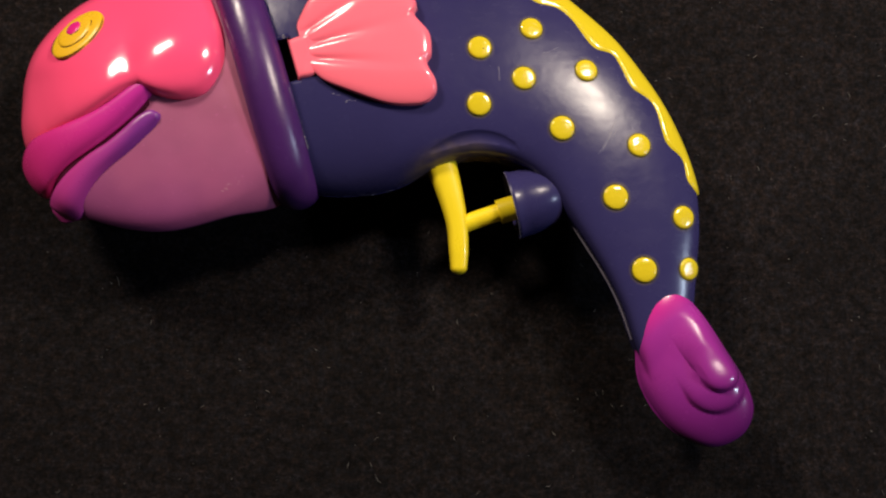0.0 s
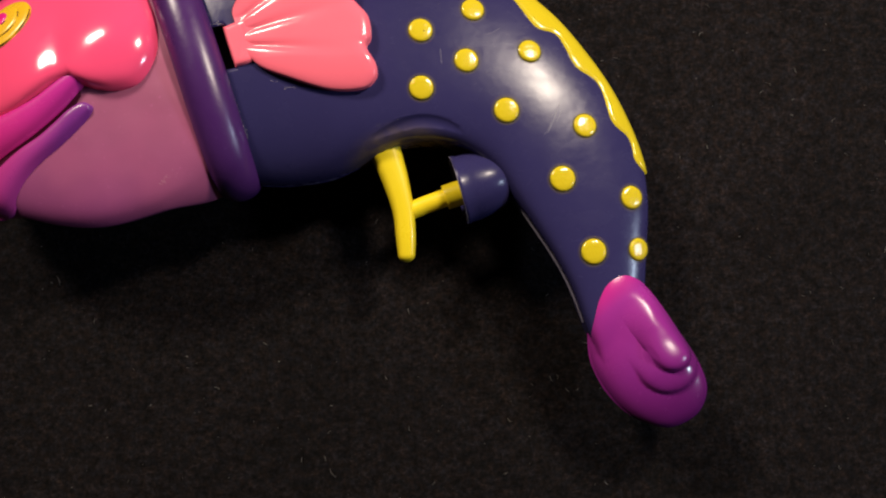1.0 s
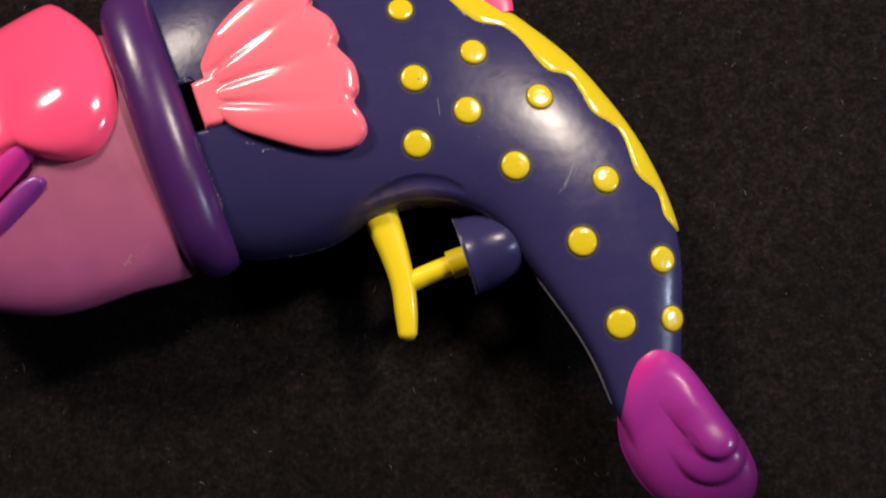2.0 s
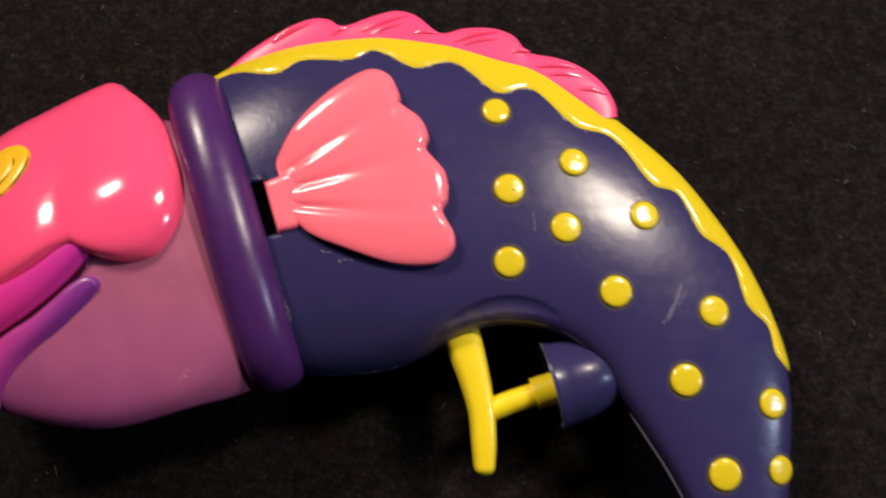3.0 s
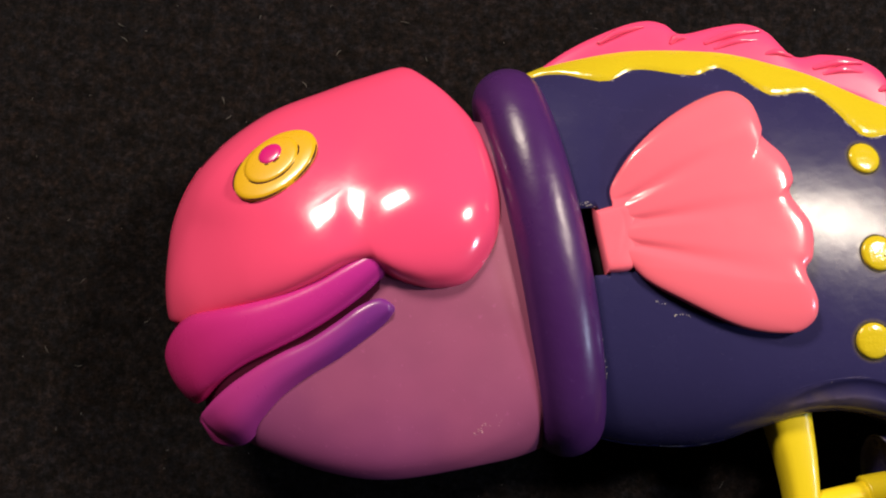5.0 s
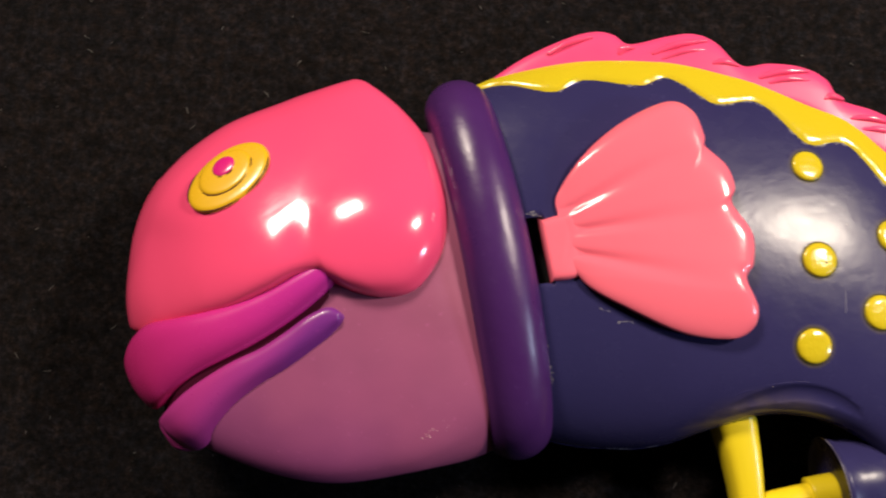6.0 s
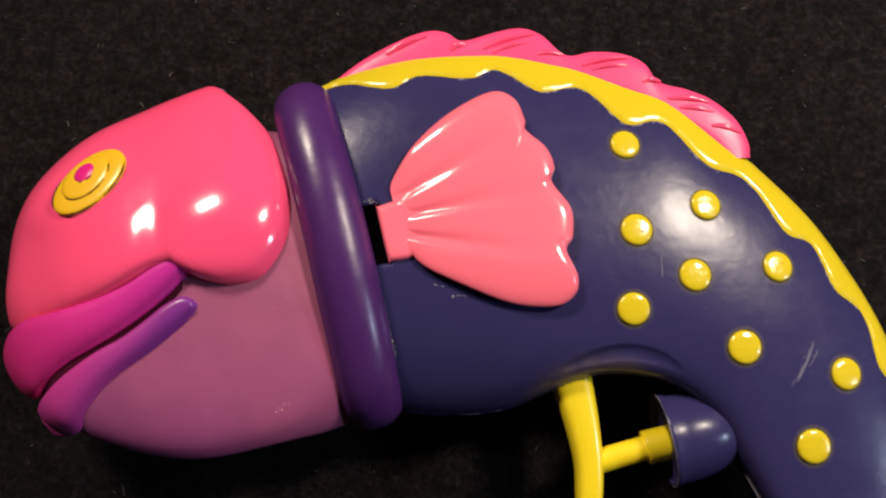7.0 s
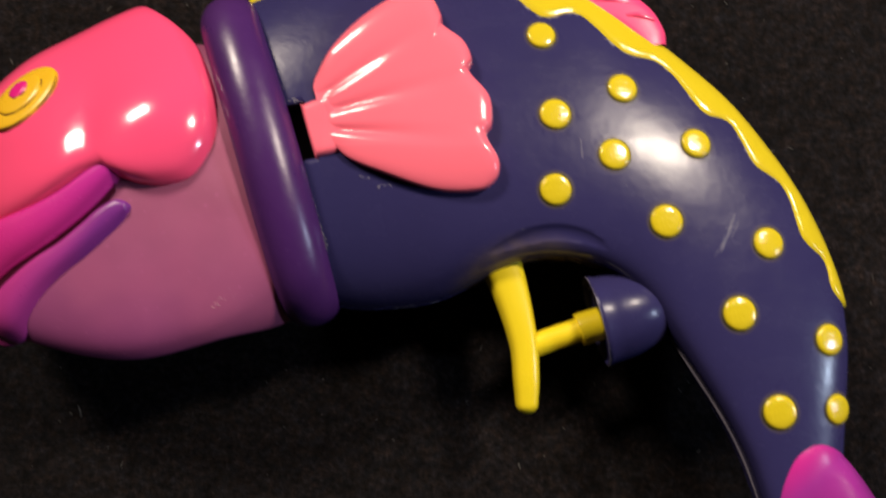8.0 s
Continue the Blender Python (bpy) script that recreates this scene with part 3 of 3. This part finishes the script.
# face: the pink shell with the round cheek
FACE = [(-76.2, 38.2), (-78.4, 37.6), (-83.4, 35.4), (-90.8, 32.3), (-102.5, 25.7), (-112.2, 15.5), (-117.1, 3.8), (-117.5, -6.9), (-115.5, -14.6), (-111.0, -16.0), (-107.4, -15.2), (-102.2, -13.6), (-96.4, -11.8), (-90.8, -9.6), (-85.4, -6.4), (-80.3, -3.0), (-76.2, -1.9), (-73.4, -3.0), (-69.5, -4.2), (-64.3, -4.4), (-58.9, -2.2), (-55.4, 4.0), (-54.8, 10.0), (-56.0, 16.8), (-60.6, 26.0), (-66.5, 32.2), (-73.2, 37.0)]
face_out = spline(FACE, 280, closed=True)


def face_high(xy, s, sign=1):
    x, y = xy[:, 0], xy[:, 1]
    bump = 2.8 * np.exp(-(((x + 64.95) / 12.5) ** 2 + ((y - 10.7) / 11) ** 2)) + 3.5 * np.exp(-(((x + 82.3) / 24.5) ** 2 + ((y + 2.05) / 16.8) ** 2))
    dip = -0.62 * np.exp(-(((x + 79.4 + 0.13 * (y - 4)) / 3.8) ** 2 + ((y - 4.2) / 9.3) ** 2))
    left = (x + 99) * -0.93 + (y + 2) * -0.375
    dip = dip - 0.07 * np.clip(left, 0, 8) * smooth(9, 2, y)
    deep, left = dome_parts(xy)
    soft = np.clip(deep * left / 6, 0, 1)
    return MID + dome_z(xy, sign) + sign * (soft * (1.92 * (1 - s**18) ** 0.5 - 0.6 + (bump + dip) * (1 - s**13)))


face = part("face", pillow(face_out, (-82, 12), face_high, [*RINGS[:-1], 0.9995, 1.0], lambda xy, s: face_high(xy, s, -1)), PINK, toy, "glossy hot pink face with a rounded cheek")


def on_face(x, y):
    """Height of the pink shell, well inside its edge."""
    return float(face_high(np.array([[x, y]]), 0.6)[0])


# eyes: yellow ringed dome with a magenta dot, one on each side
for sign in (1, -1):
    ex, ey = -96.2, 14.6
    eps = 0.5
    nx = -(on_face(ex + eps, ey) - on_face(ex - eps, ey)) / (2 * eps)
    ny = -(on_face(ex, ey + eps) - on_face(ex, ey - eps)) / (2 * eps)
    normal = Vector((nx, ny, 1)).normalized()
    place = Vector((ex, ey, on_face(ex, ey)))
    turn = Vector((0, 0, 1)).rotation_difference(normal).to_matrix().to_4x4() @ pose(0, 0, 0, 0, 0, 48)
    m = Matrix.Translation(place * MM) @ turn
    if sign < 0:
        m = Matrix.Translation((0, 0, 2 * MID * MM)) @ Matrix.Diagonal((1, 1, -1, 1)) @ m

    def lathe(profile, sx, sy, ox=0.0, oy=0.0, seg=44):
        bm = bmesh.new()
        loops = [[bm.verts.new(m @ (Vector((ox + sx * r * math.cos(a), oy + sy * r * math.sin(a), z)) * MM)) for a in np.linspace(0, 2 * math.pi, seg, endpoint=False)] for r, z in profile]
        for p, q in zip(loops, loops[1:]):
            for j in range(seg):
                bm.faces.new((p[j], p[(j + 1) % seg], q[(j + 1) % seg], q[j]))
        bm.faces.new(loops[-1])
        return bm

    eye_part = part("eye", lathe([(1, -1.8), (1.0, 0.1), (0.97, 0.35), (0.9, 0.5), (0.7, 0.6), (0.3, 0.7)], 8.7, 6.0), EYE_YELLOW, toy, "yellow ringed eye with a magenta dot")
    part("iris", lathe([(1, 0.2), (1.0, 0.68), (0.95, 0.86), (0.85, 0.94), (0.6, 1.0), (0.3, 1.04)], 5.5, 4.3, 0.0, 0.9), EYE_YELLOW, eye_part)
    part("pupil", lathe([(1, 0.7), (1.0, 1.05), (0.85, 1.18), (0.5, 1.26), (0.2, 1.28)], 2.3, 2.0, 0.5, 1.9), PUPIL, eye_part, "magenta dot in the eye")
    arcs = ((5.6, 4.4, 0.0, 0.9, 188, 300, 0.62), (5.6, 4.4, 0.0, 0.9, 318, 345, 0.62), (2.5, 2.2, 0.5, 1.9, 215, 236, 1.02), (2.5, 2.2, 0.5, 1.9, 255, 290, 1.02),
            (8.72, 6.03, 0.0, 0.0, 205, 262, 0.2), (8.72, 6.03, 0.0, 0.0, 274, 335, 0.2), (8.72, 6.03, 0.0, 0.0, 120, 172, 0.2))
    for sx, sy, ox, oy, a0, a1, high in arcs:
        pts = [m @ (Vector((ox + sx * math.cos(math.radians(a)), oy + sy * math.sin(math.radians(a)), high)) * MM) / MM for a in np.linspace(a0, a1, 7)]
        part("groove", tube_round([tuple(p) for p in pts], [0.06, 0.14, 0.16, 0.12, 0.17, 0.12, 0.06], 24, 6), MOUTH, eye_part, "dark unpainted groove")

# lips: bands that bulge from the head between an upper and a lower edge, wrapped round its front
def lip(name, upper, lower, bulge, crest, material, label, fade=0.6, sink=1.0, n=90, m=22):
    top, bot = spline(upper, n), spline(lower, n)
    wide = np.linalg.norm(top - bot, axis=1)
    u = np.linspace(0, 1, n)
    rows = []
    for sign in (1, -1):
        steps = np.linspace(0, 1, m) if sign > 0 else np.linspace(1, 0, m)[1:-1]
        for f in steps:
            xy = top + (bot - top) * f
            g = f ** (math.log(0.5) / math.log(crest))
            q = (1 - abs(2 * g - 1) ** 2.4) ** (0.55 if g < 0.5 else fade)
            inner = (xy - HC) / (1.03 + 0.02 * smooth(-92, -111, xy[:, :1])) + HC
            deep, left = dome_parts(inner)
            close = np.clip(1 - np.clip((u - 0.80) / 0.20, 0, 1) ** 3, 0, 1) ** 0.5
            soft = np.clip(deep * left / 5, 0, 1) * close
            z = dome_z(inner, sign, close) + sign * (np.interp(u, (0, 0.25, 1), bulge) * np.clip(wide / 3.5, 0, 1) * q * close - sink * soft)
            rows.append(np.column_stack([xy, MID + z]))
    return part(name, grid_mesh(rows, wrap_rows=True), material, toy, label)


lip("upper_lip", [(-75.0, 2.4), (-80.1, -1.1), (-85.4, -5.0), (-90.8, -8.0), (-96.4, -10.3), (-102.2, -12.2), (-107.8, -14.0), (-111.0, -16.6), (-113.0, -20.8), (-113.2, -23.2)],
    [(-73.4, -2.8), (-76.9, -7.0), (-81.4, -11.3), (-86.6, -15.4), (-91.4, -18.6), (-96.3, -21.8), (-100.9, -25.8), (-105.0, -29.8), (-109.6, -29.2), (-113.1, -23.8)],
    (3.4, 3.3, 3.6), 0.40, LIP_UP, "magenta upper lip, broad at the front", sink=0.1)
lip("lower_lip", [(-70.9, -8.4), (-74.0, -7.0), (-77.5, -8.7), (-81.5, -12.3), (-85.5, -15.6), (-90.3, -18.5), (-94.6, -21.6), (-99.0, -25.3), (-103.3, -30.2), (-105.4, -32.8)],
    [(-70.8, -9.0), (-73.2, -13.2), (-76.5, -16.6), (-80.5, -20.1), (-85.2, -23.6), (-88.9, -27.4), (-91.9, -31.6), (-95.2, -35.8), (-101.0, -36.8), (-105.2, -33.6)],
    (2.2, 2.9, 3.0), 0.36, LIP_LOW, "violet lower lip fading to purple", fade=1.2)
# maroon strip laid on the skin; its dark colour includes the shade between the lips
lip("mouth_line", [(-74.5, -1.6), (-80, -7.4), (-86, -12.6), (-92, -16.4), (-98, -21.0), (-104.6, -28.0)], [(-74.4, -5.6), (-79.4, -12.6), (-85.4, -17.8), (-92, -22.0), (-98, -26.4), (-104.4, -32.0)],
    (0.3, 0.3, 0.4), 0.5, MOUTH, "maroon strip between the lips, darkened for the shade of the gap", sink=-0.05)

# trigger, plunger and knob
trigger = part("trigger", sweep([(2.6, -14, MID), (4.2, -20, MID), (6.7, -28, MID), (8.5, -36, MID), (9.0, -43, MID), (9.1, -48, MID)], [(4.6, 4.2), (4.3, 4.2), (3.6, 3.8), (3.0, 3.4), (2.8, 3.1), (2.4, 2.6)], 48, 24, 3.0), YELLOW_MOULD, toy, "bright yellow curved trigger")
plunger = part("plunger", sweep([(9.5, -36.2, MID), (15, -34.2, MID), (22, -31.8, MID)], [(2.55, 2.55)] * 3, 16, 20), YELLOW_MOULD, toy, "yellow plunger rod")
part("sleeve", sweep([(20.2, -32.4, MID), (22, -31.8, MID), (25, -30.9, MID)], [(3.5, 3.5)] * 3, 10, 28, round_ends=False), YELLOW_MOULD, plunger)
c0, ax = np.array((23.8, -30.5)), np.array((0.967, 0.255))
sd = np.array((-ax[1], ax[0]))
rows = []
for r, d in ((0.2, 0.9), (8.9, 0.9), (9.1, 0.6), (9.3, 0.05), (9.6, 0.0), (9.8, 0.25), (9.8, 1.0), (9.5, 1.5), (9.5, 4), (9.1, 7.0), (8.3, 10.2), (6.9, 13.2), (4.8, 15.4), (2.4, 16.7), (0.2, 17.0)):
    rows.append([(*(c0 + ax * d + sd * r * math.cos(a)), MID + r * math.sin(a)) for a in np.linspace(0, 2 * math.pi, 48, endpoint=False)])
knob = part("knob", grid_mesh(rows, wrap_cols=True, cap=(0, -1)), NAVY, toy, "navy bullet-shaped pump knob")
# thin pale bar on the flange: rubbed edge and its highlight, both as colour
ring = [(*(c0 + ax * 0.1 + sd * 9.72 * math.cos(a)), MID + 9.72 * math.sin(a)) for a in np.linspace(-0.2, math.pi + 0.2, 15)]
part("worn_bright_rim", tube_round(ring, [0.03, 0.08, 0.11, 0.05, 0.03, 0.06, 0.1, 0.06, 0.03, 0.03, 0.05, 0.09, 0.12, 0.1, 0.03], 70, 8), WORN, knob, "rubbed rim of the knob with a painted pale highlight")

# tail fin: a lobed shell in three steps
TAILFIN = [(63.6, -57.0), (68.4, -55.0), (73.8, -57.2), (78.0, -61.8), (83.4, -70.2), (88.9, -79.4), (91.0, -87.0), (88.0, -93.8), (80.6, -97.3), (73.2, -95.6), (66.0, -90.4), (60.2, -81.4), (58.5, -72.3), (59.4, -66.2), (60.9, -61.2)]
tail_out = spline(TAILFIN, 200, closed=True)


def tongue(xy, root, tip, radius):
    """Distance from a line from root to tip, in radii, and the way along it past the tip."""
    a, b = np.array(root), np.array(tip)
    d = (b - a) / np.linalg.norm(b - a)
    along = (xy - b) @ d
    foot = np.clip((xy - a) @ d, 0, np.linalg.norm(b - a))
    return np.linalg.norm(xy - (a + np.outer(foot, d)), axis=1) / radius, along


def tail_high(xy, s, sign=1):
    base = 6.0 * (1 - s**2.6) ** 0.5
    one, past_one = tongue(xy, (68.6, -59.6), (80.0, -75.6), 5.9)
    two, past_two = tongue(xy, (69.0, -63.0), (79.0, -78.5), 9.0)
    step = 2.3 * smooth(-17, -4, past_one) * (1 - np.clip(one, 0, 1) ** (1.8 + 2.7 * smooth(-9, 0, past_one))) ** (0.9 - 0.35 * smooth(-9, 0, past_one)) + 1.7 * smooth(-9, 2, past_two) * (1 - np.clip(two, 0, 1) ** (2.5 + 3.5 * smooth(-6, 2, past_two))) ** (0.9 - 0.35 * smooth(-6, 2, past_two))
    neck = 1.6 * smooth(-74, -58, xy[:, 1])
    own = base + (step + neck) * min(1, (1 - s**5) * 1.2)
    under = np.array([on_body(x, y)[0].z for x, y in xy]) - MID
    over = under + np.where(under > 0.3, 1.1 * (1 - s**8) - 0.15, 0)
    return MID + sign * np.logaddexp(own * 2, over * 2) / 2 if s < 0.995 else MID + sign * over


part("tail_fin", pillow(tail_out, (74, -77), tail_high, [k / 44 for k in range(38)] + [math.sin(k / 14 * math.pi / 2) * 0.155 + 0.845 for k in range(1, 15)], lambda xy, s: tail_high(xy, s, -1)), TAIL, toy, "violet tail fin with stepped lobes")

# seams and wear
fin_seam = [(x, y, MID) for x, y in spline([(58.6, -72.0), (58.9, -77.0), (60.3, -81.7), (62.8, -86.4), (66.1, -90.5), (69.6, -93.6), (73.4, -95.7)], 9)]
part("seam", tube_round(fin_seam, [0.1, 0.2, 0.28, 0.2, 0.3, 0.26, 0.22, 0.18, 0.08], 60, 8), TAIL, toy, "thin mould seam along the tail fin")
rubbed = [(*p, MID + 0.1) for p in spline(BELLY, NV)[20:36:3]]
part("seam", tube_round(rubbed, [0.03, 0.12, 0.2, 0.16, 0.18, 0.04][: len(rubbed)], 40, 8), WORN, toy, "pale rubbed mould seam")
low = [(*p, MID) for p in spline(BELLY, NV)[4:58:6]]
part("seam", tube_round(low, [0.12, 0.25, 0.3, 0.2, 0.3, 0.25, 0.2, 0.25, 0.12][: len(low)], 60, 8), NAVY, toy)
tail_seam = [(*(p + (p - back_line[k]) / np.linalg.norm(p - back_line[k]) * 0.05), MID) for k, p in list(enumerate(belly_line))[96:141:5]]
part("seam", tube_round(tail_seam, [0.12, 0.22, 0.3, 0.26, 0.3, 0.24, 0.3, 0.26, 0.2][: len(tail_seam)], 60, 8), WORN, toy, "pale rubbed mould seam")
chin = [(*p, MID + float(parting(p)[0])) for p in spline([(-94.0, -35.2), (-90, -36.2), (-81.3, -38.2), (-69, -38.4), (-58, -35.4)], 9)]
part("seam", tube_round(chin, [0.1, 0.16, 0.28, 0.3, 0.2, 0.26, 0.3, 0.2, 0.1], 60, 8), WORN, toy, "pale rubbed mould seam")


def scratch(points, size):
    path = []
    for x, y in spline(points, 7):
        place, normal = on_body(x, y)
        path.append(tuple(place + normal * (0.02 - size * 0.6)))
    part("scratch", tube_round(path, [size * 0.5, size, size * 0.8, size, size * 0.7, size, size * 0.4], 24, 6), SCRATCHED, toy, "fine pale scratch")


scratch([(19.6, 6.9), (19.8, 4.6), (19.9, 2.5)], 0.09)
scratch([(51.7, -8.2), (50.4, -12.0), (48.0, -16.8)], 0.13)
scratch([(52.6, -9.6), (51.4, -12.2), (50.6, -13.4)], 0.07)
scratch([(49.6, -12.6), (48.4, -15.2), (46.9, -17.4)], 0.07)
scratch([(52.0, -11.4), (50.6, -11.0), (49.4, -11.6)], 0.06)
scratch([(36.4, 13.2), (33.6, 11.6), (31.6, 11.2)], 0.06)
scratch([(50.9, -9.6), (50.0, -12.6), (48.6, -15.4)], 0.08)

# flakes of old glue beside the collar and the side fin
rng = random.Random(7)
bm = bmesh.new()
for cx, cy, n, rx, ry in ((-39.6, 14.2, 16, 1.6, 0.5), (-45.4, 22.4, 7, 0.4, 1.2), (-42.6, 16.6, 4, 0.3, 1.5), *((-39.35 + 0.296 * k, 6.0 - 0.955 * k, 5 + (k * 7) % 7, 0.24, 0.9) for k in range(4, 24)), (-20.9, -3.7, 7, 1.3, 0.35), (-24.9, -2.0, 7, 1.0, 0.4), (0.0, 5.0, 26, 40.0, 14.0)):
    for _ in range(n):
        x, y = cx + rng.gauss(0, rx * 0.6), cy + rng.gauss(0, ry * 0.6)
        place, normal = on_body(x, y)
        r, a = rng.uniform(0.07, 0.22) * (0.55 if rx > 9 else 1), rng.uniform(0, 6.28)
        ring = [bm.verts.new((place + Vector((r * rng.uniform(0.6, 1.5) * math.cos(a + k * 1.257), r * rng.uniform(0.5, 1.2) * math.sin(a + k * 1.257), 0)) - normal * 0.03) * MM) for k in range(5)]
        tip = bm.verts.new((place + normal * rng.uniform(0.06, 0.16)) * MM)
        for k in range(5):
            bm.faces.new((ring[k], ring[(k + 1) % 5], tip))
tagged(part("glue_residue", bm, GLUE, toy, "crumbs of dried pale glue and dust", smooth=False), kind="stuff")

# loose fibres and specks on the cloth
rng = random.Random(11)
bm = bmesh.new()
for k in range(520):
    x, y = rng.uniform(-190, 160), rng.uniform(-150, 110)
    long = rng.choice((0.25, 0.3, 0.4, 0.6, 0.9, 1.6)) if k % 40 else rng.uniform(1.6, 3.2)
    a, bend, w = rng.uniform(0, 6.28), rng.uniform(-0.7, 0.7), rng.uniform(0.035, 0.08)
    prev = None
    for j in range(5):
        q = j / 4 - 0.5
        d = a + bend * q
        c = Vector((x + math.cos(d) * q * long, y + math.sin(d) * q * long, 0.12 + 0.1 * (1 - 4 * q * q)))
        n = Vector((-math.sin(d), math.cos(d), 0)) * w * (1.1 - abs(q))
        loop = [bm.verts.new((c + off) * MM) for off in (n, Vector((0, 0, w)), -n, Vector((0, 0, -w)))]
        if prev:
            for i in range(4):
                bm.faces.new((prev[i], prev[(i + 1) % 4], loop[(i + 1) % 4], loop[i]))
        prev = loop
tagged(finish("lint", bm, LINT), "scattered pale lint fibres on the black cloth", "lint", kind="stuff")

# pale scuff on the throat
bm = bmesh.new()
for _ in range(18):
    x = -53.2 + rng.gauss(0, 1.5)
    y = -27.2 + 0.55 * (x + 53.2) + rng.gauss(0, 0.5)
    z = MID + float(throat(np.array([[x, y]]))[0])
    r, a = rng.uniform(0.1, 0.3), rng.uniform(0, 6.28)
    ring = [bm.verts.new(Vector((x + r * rng.uniform(0.7, 1.8) * math.cos(a + k * 1.257), y + r * rng.uniform(0.4, 1.0) * math.sin(a + k * 1.257), z - 0.08)) * MM) for k in range(5)]
    tip = bm.verts.new(Vector((x, y, z + 0.05)) * MM)
    for k in range(5):
        bm.faces.new((ring[k], ring[(k + 1) % 5], tip))
tagged(part("scuff", bm, SCUFF, toy, "pale scuff on the throat", smooth=False), kind="stuff")
